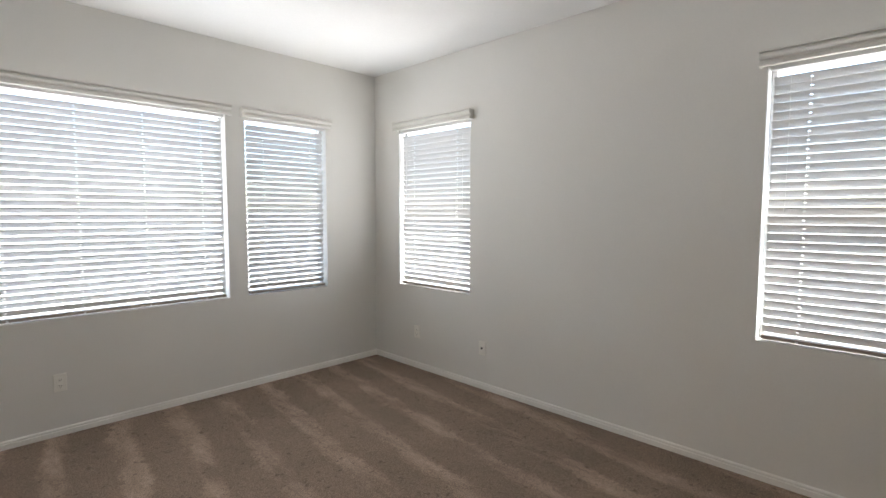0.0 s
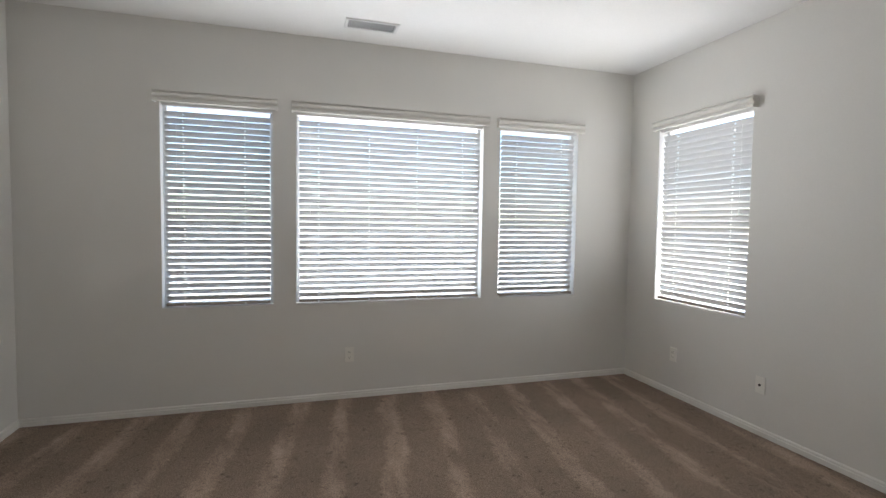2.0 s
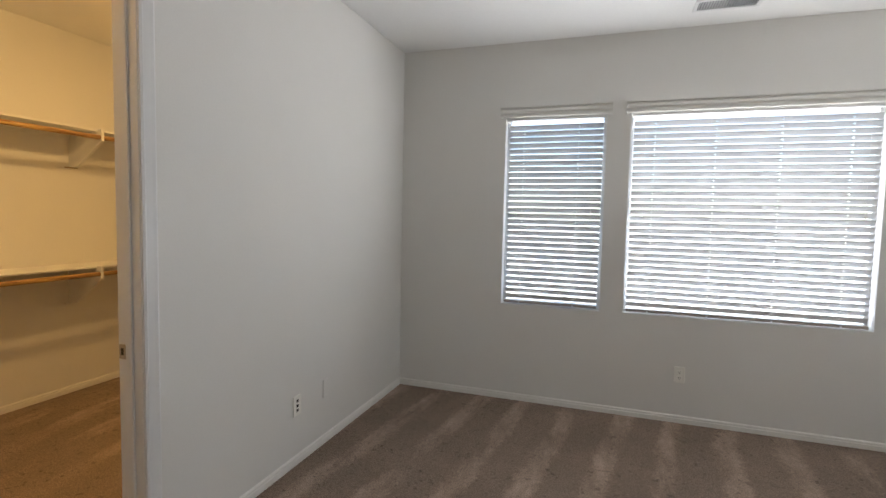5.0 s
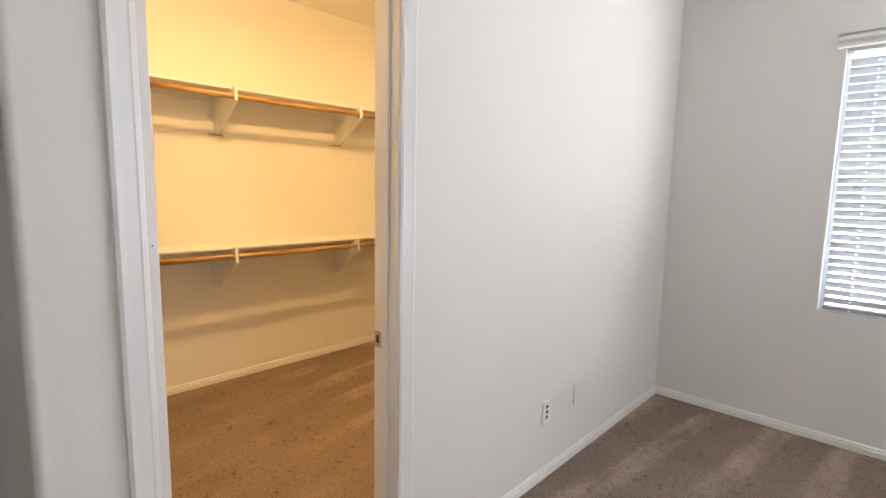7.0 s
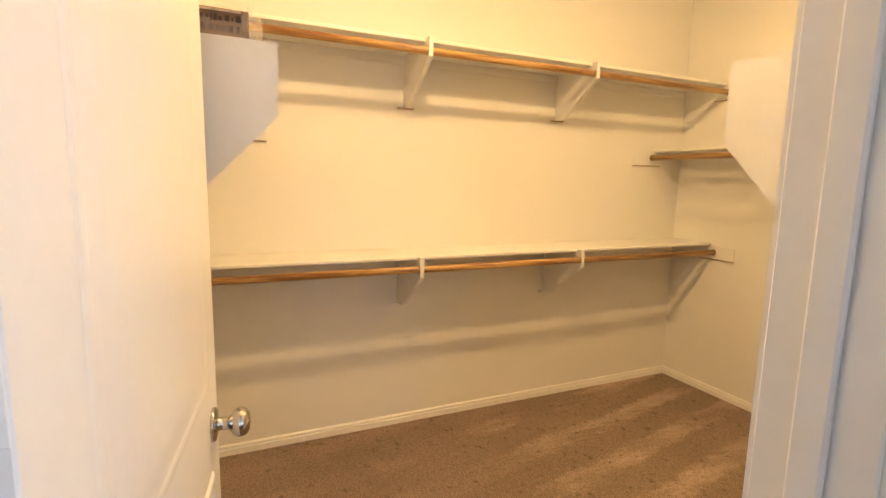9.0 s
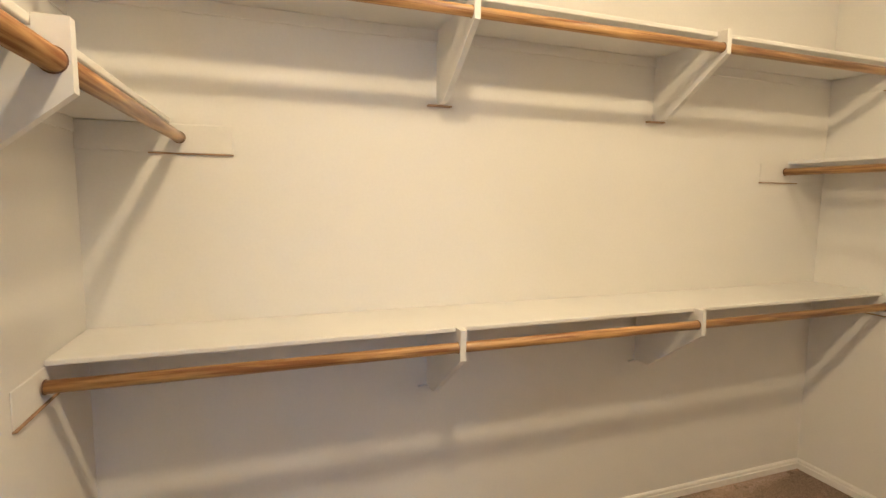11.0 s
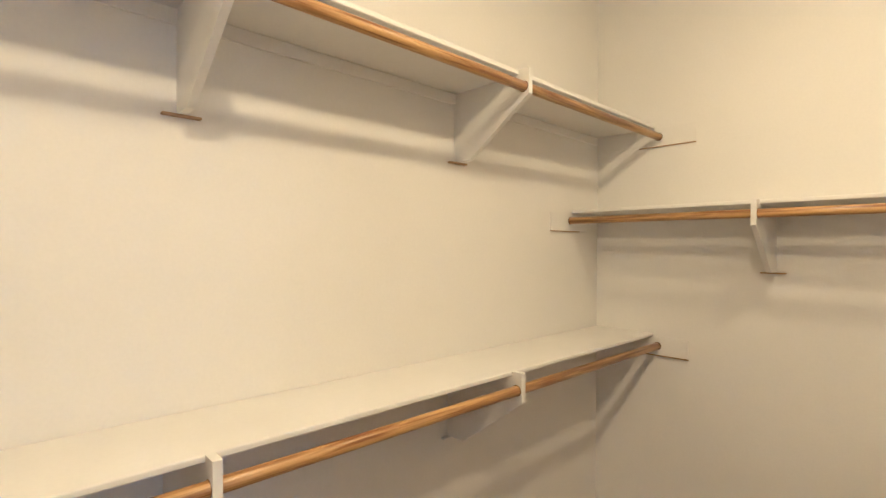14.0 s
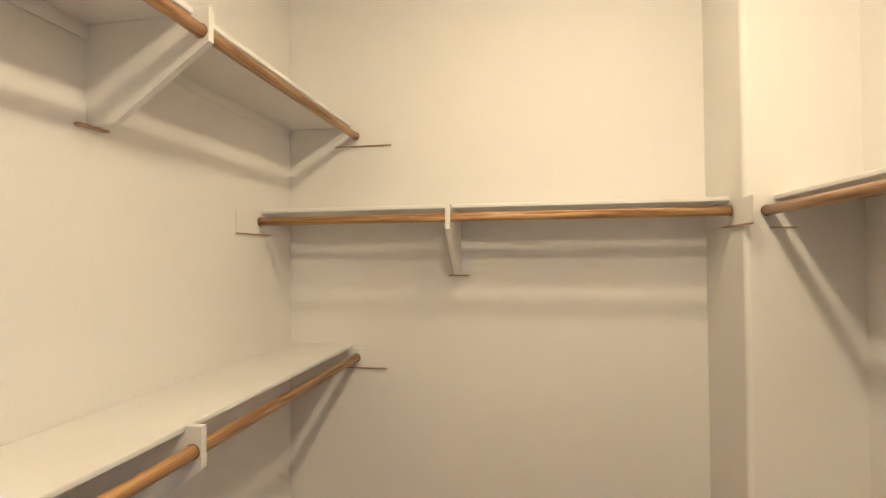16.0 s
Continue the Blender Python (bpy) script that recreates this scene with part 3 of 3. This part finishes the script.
# ---- outlets ----
def outlet(m, kind, label):
    """Wall plate in the local x, z plane, facing local -y."""
    root = new("wall_outlet")
    root.matrix_world = m
    tagged(root, label, "wall outlet")
    bm = bmesh.new()
    box(bm, -0.035, 0.035, -0.0075, 0, -0.0575, 0.0575, 0.003, 2)
    part("plate", bm, WALL if kind == "blank" else PLATE, root)
    if kind == "duplex":
        for z in (0.020, -0.020):
            bm = bmesh.new()
            box(bm, -0.0165, 0.0165, -0.0095, -0.007, z - 0.014, z + 0.014, 0.002)
            sock = part("receptacle", bm, PLATE, root)
            for x in (-0.006, 0.006):
                bm = bmesh.new()
                box(bm, x - 0.0012, x + 0.0012, -0.0098, -0.0092, z - 0.003, z + 0.006)
                part("slot", bm, SLOT, sock)
            bm = bmesh.new()
            rod_mesh(bm, Matrix.Translation((0, -0.0092, z - 0.008)) @ pose(0, 0, 0, 90, 0, 0), 0.0024, 0.0007, 10)
            part("slot", bm, SLOT, sock)
    elif kind == "jack":
        bm = bmesh.new()
        rod_mesh(bm, Matrix.Translation((0, -0.0065, 0)) @ pose(0, 0, 0, 90, 0, 0), 0.008, 0.008, 12)
        part("jack", bm, SLOT, root, "dark round cable jack")
    elif kind == "data":
        for z in (0.027, 0.0, -0.027):
            bm = bmesh.new()
            box(bm, -0.009, 0.009, -0.009, -0.007, z - 0.008, z + 0.008, 0.001)
            part("jack", bm, SLOT, root, "dark socket")
    for z in ((0.0,) if kind == "duplex" else (0.042, -0.042)):
        bm = bmesh.new()
        bmesh.ops.create_uvsphere(bm, u_segments=8, v_segments=5, radius=0.003, matrix=Matrix.Translation((0, -0.0075, z)) @ Matrix.Diagonal((1, 0.4, 1, 1)))
        part("screw", bm, PLATE, root, "", True)


east = lambda y, z: Matrix(((0, 1, 0, XE), (-1, 0, 0, y), (0, 0, 1, z), (0, 0, 0, 1)))
west = lambda y, z: Matrix(((0, -1, 0, 0), (1, 0, 0, y), (0, 0, 1, z), (0, 0, 0, 1)))
outlet(Matrix.Translation((2.155, 0, 0.333)), "duplex", "white duplex power outlet under the wide window")
outlet(east(-0.610, 0.325), "duplex", "ivory duplex power outlet on the off-white wall")
outlet(east(-1.393, 0.325), "jack", "ivory wall plate with one dark cable jack")
outlet(west(-1.458, 0.328), "data", "white wall plate with three dark sockets")
outlet(west(-1.155, 0.332), "blank", "blank wall plate painted over in wall colour")


# ---- closet shelves ----
RR, BT = 0.0168, 0.016
NOSE = 0.044  # by which a bracket stands out past the board, to carry the rod


def bracket(bm, m, deep, low, nose):
    """Board bracket: local x out from the wall, local y up from the shelf's top, centred on local z."""
    pts = [(0, -BT - 0.0005), (deep + 0.001, -BT - 0.0005), (deep + 0.001, 0), (deep + NOSE, 0), (deep + NOSE, -nose), (0.082, low + 0.002), (0.004, low), (0, low)]
    prism(bm, pts, m @ Matrix.Translation((0, 0, -0.0095)), 0.019)


def shelf(label, origin, turn, length, deep, thing_brackets, low, side_cleats, ends=(), drop=0.055, reach=0.18, panel=0.34, nose=0.098, thick=0.0016):
    """Local x runs along the wall, local y out of it, the shelf's top at local z 0.
    side_cleats: (local x of the side wall, +1 or -1 the way it faces); ends: local x of closing panels;
    drop: the rod's axis under the shelf's top; reach: the side cleats' length past the board."""
    root = new("closet_shelf")
    root.matrix_world = Matrix.Translation(origin) @ pose(0, 0, 0, 0, 0, turn)
    tagged(root, label, "closet shelf", "shelves of the closet")
    bm = bmesh.new()
    box(bm, 0.001, length - 0.001, 0.001, deep, -BT, 0, 0.004, 3)
    part("board", bm, SHELF, root)
    bm = bmesh.new()
    box(bm, 0.02, length - 0.02, 0.0, 0.008, -0.056, -BT - 0.0005, 0.001)
    part("wall_cleat", bm, WALL, root)
    for x, s in side_cleats:
        bm = bmesh.new()
        box(bm, min(x, x + s * 0.004), max(x, x + s * thick), 0.0, deep + reach, -0.104, -BT - 0.0005, thick * 0.3)
        cleat = part("side_cleat", bm, WALL, root)
        bm = bmesh.new()
        box(bm, min(x, x + s * 0.010), max(x, x + s * 0.010), deep * 0.75, deep + reach + 0.001, -0.1085, -0.1042, 0.001)
        part("raw_edge", bm, RAW, cleat, "unpainted lower edge")
        # the rim of the rod's socket in the cleat
        bm = bmesh.new()
        rod_mesh(bm, Matrix.Translation((x + s * 0.0095, deep + 0.022, -drop)) @ pose(0, 0, 0, 0, 90 * s, 0), RR + 0.0022, 0.0025, 20)
        part("rod_socket", bm, CARTON, root)
    for x in thing_brackets:
        bm = bmesh.new()
        bracket(bm, Matrix(((0, 0, 1, x), (1, 0, 0, 0), (0, 1, 0, 0), (0, 0, 0, 1))), deep, low, nose)
        br = part("bracket", bm, SHELF, root, "white notched shelf bracket")
        bm = bmesh.new()
        box(bm, x - 0.045, x + 0.045, 0.0, 0.018, low - 0.006, low, 0.001)
        part("bracket_block", bm, RAW if low > -0.29 else SHELF, br)
        bm = bmesh.new()
        rod_mesh(bm, Matrix.Translation((x - 0.0102, deep + 0.022, -drop)) @ pose(0, 0, 0, 0, 90, 0), RR + 0.002, 0.0204, 20)
        part("rod_hole", bm, CARTON, br)
    for x in ends:
        bm = bmesh.new()
        prism(bm, [(0, 0.006), (panel, 0.006), (panel, -0.142), (panel - 0.225, -0.375), (0, -0.375)], Matrix(((0, 0, 1, x - 0.009), (1, 0, 0, 0), (0, 1, 0, 0), (0, 0, 0, 1))), 0.018)
        part("end_panel", bm, SHELF, root, "white end panel with a clipped corner")


def closet_rod(label, start, end):
    a, b = Vector(start), Vector(end)
    bm = bmesh.new()
    rod_mesh(bm, Matrix(), RR, (b - a).length, 24)
    ob = link("closet_rod", bm, ROD)
    for p in ob.data.polygons:
        p.use_smooth = len(p.vertices) == 4
    ob.matrix_world = Matrix.Translation(a) @ (b - a).to_track_quat("Z", "Y").to_matrix().to_4x4()
    tagged(ob, label, "closet rod", "rods of the closet")


# back wall, upper and lower: local x runs south along it
ROW = CN - CS
br = [CN + 1.106, CN + 2.072]
for z, tag, low, drop, nose, slide in ((2.002, "upper", -0.275, 0.060, 0.086, 0.0), (0.990, "lower", -0.30, 0.060, 0.098, 0.028)):
    shelf("white painted %s closet shelf on board brackets" % tag, (CB, CN, z), -90, ROW, 0.305, [b + slide for b in br], low, ((0.0, 1), (ROW, -1)), (), drop, 0.19 if tag == "upper" else 0.165, nose=nose, thick=0.0016 if tag == "upper" else 0.007)
    closet_rod("varnished wooden rod under the %s closet shelf" % tag, (CB + 0.327, CN - 0.009, z - drop), (CB + 0.327, CS + 0.009, z - drop))
# north wall, between the back wall and the boxed corner
NL = -0.467 - CB
shelf("white painted closet shelf by the boxed corner", (-0.467, CN, 1.590), 180, NL, 0.255, [-0.467 + 1.478], -0.284, ((0.0, 1), (NL, -1)), (), 0.053)
closet_rod("varnished wooden rod on the short closet wall", (CB + 0.009, CN - 0.277, 1.537), (-0.476, CN - 0.277, 1.537))
# door wall, from the boxed corner to its end panel
DL = -0.402 + 2.09
shelf("white painted closet shelf beside the doorway", (IN, -2.09, 1.578), 90, DL, 0.265, [0.85], -0.27, ((DL, -1),), (0.009,), 0.050, 0.01, 0.318)
closet_rod("varnished wooden rod beside the closet doorway", (IN - 0.287, -2.07, 1.528), (IN - 0.287, -0.411, 1.528))
# south wall, behind the open door
SL = -0.91 - CB
shelf("white painted closet shelf behind the door", (CB, CS, 1.630), 0, SL, 0.253, [0.92], -0.28, ((0.0, 1),), (SL - 0.009,), 0.057, 0.175, 0.346, thick=0.007)
closet_rod("varnished wooden rod behind the closet door", (CB + 0.009, CS + 0.275, 1.573), (-0.925, CS + 0.275, 1.573))

# ---- wrapped carton on the shelf behind the door ----
carton = base("wrapped_carton", -1.085, -3.022, 1.636, "flat brown carton in crumpled clear plastic on a shelf", "carton")
bm = bmesh.new()
box(bm, -0.155, 0.145, -0.155, 0.125, 0.0, 0.062, 0.003, 2)
part("box", bm, CARTON, carton)
for z, a, b in ((0.057, -0.14, 0.11), (0.006, -0.15, 0.12)):
    bm = bmesh.new()
    box(bm, 0.1445, 0.1462, a, b, z - 0.002, z + 0.002)
    part("print_band", bm, PALEBAR, carton)
for row, z in enumerate((0.043, 0.023)):
    y = -0.120
    while y < 0.100:
        wide = random.uniform(0.003, 0.011)
        bm = bmesh.new()
        box(bm, 0.1445, 0.1464, y, y + wide, z - 0.0068, z + random.uniform(0.002, 0.0068))
        y += wide + random.uniform(0.002, 0.006)
        part("print_bar", bm, INK, carton)
bm = bmesh.new()
bmesh.ops.create_grid(bm, x_segments=46, y_segments=46, size=0.5)
for v in bm.verts:
    u, w = v.co.x, v.co.y
    x, y = u * 0.33, w * 0.33
    edge = max(abs(u), abs(w)) * 2
    crease = noise.noise(Vector((u * 14, w * 14, 3))) * 0.006 + noise.noise(Vector((u * 34, w * 34, 7))) * 0.003
    z = 0.067 + crease
    if edge > 0.86:
        f = (edge - 0.86) / 0.14
        x *= 1 - 0.02 * f
        y *= 1 - 0.02 * f
        z = (0.067 + crease) * (1 - f) + 0.004 * f + abs(crease) * 0.5
    v.co = (x - 0.004 + crease * 0.8, y - 0.012 + crease * 0.8, max(z, 0.002))
part("plastic_wrap", bm, WRAP, carton, "crumpled clear plastic wrap", True)
bm = bmesh.new()
bmesh.ops.create_icosphere(bm, subdivisions=4, radius=1)
for v in bm.verts:
    d = 1 + 0.35 * noise.noise(v.co * 2.3) + 0.22 * noise.noise(v.co * 6.1)
    v.co = Vector((0.120 + v.co.x * 0.045 * d, 0.130 + v.co.y * 0.022 * d, max(0.034 + v.co.z * 0.036 * d, 0.001)))
part("plastic_bunch", bm, BUNCH, carton, "gathered end of the plastic wrap")
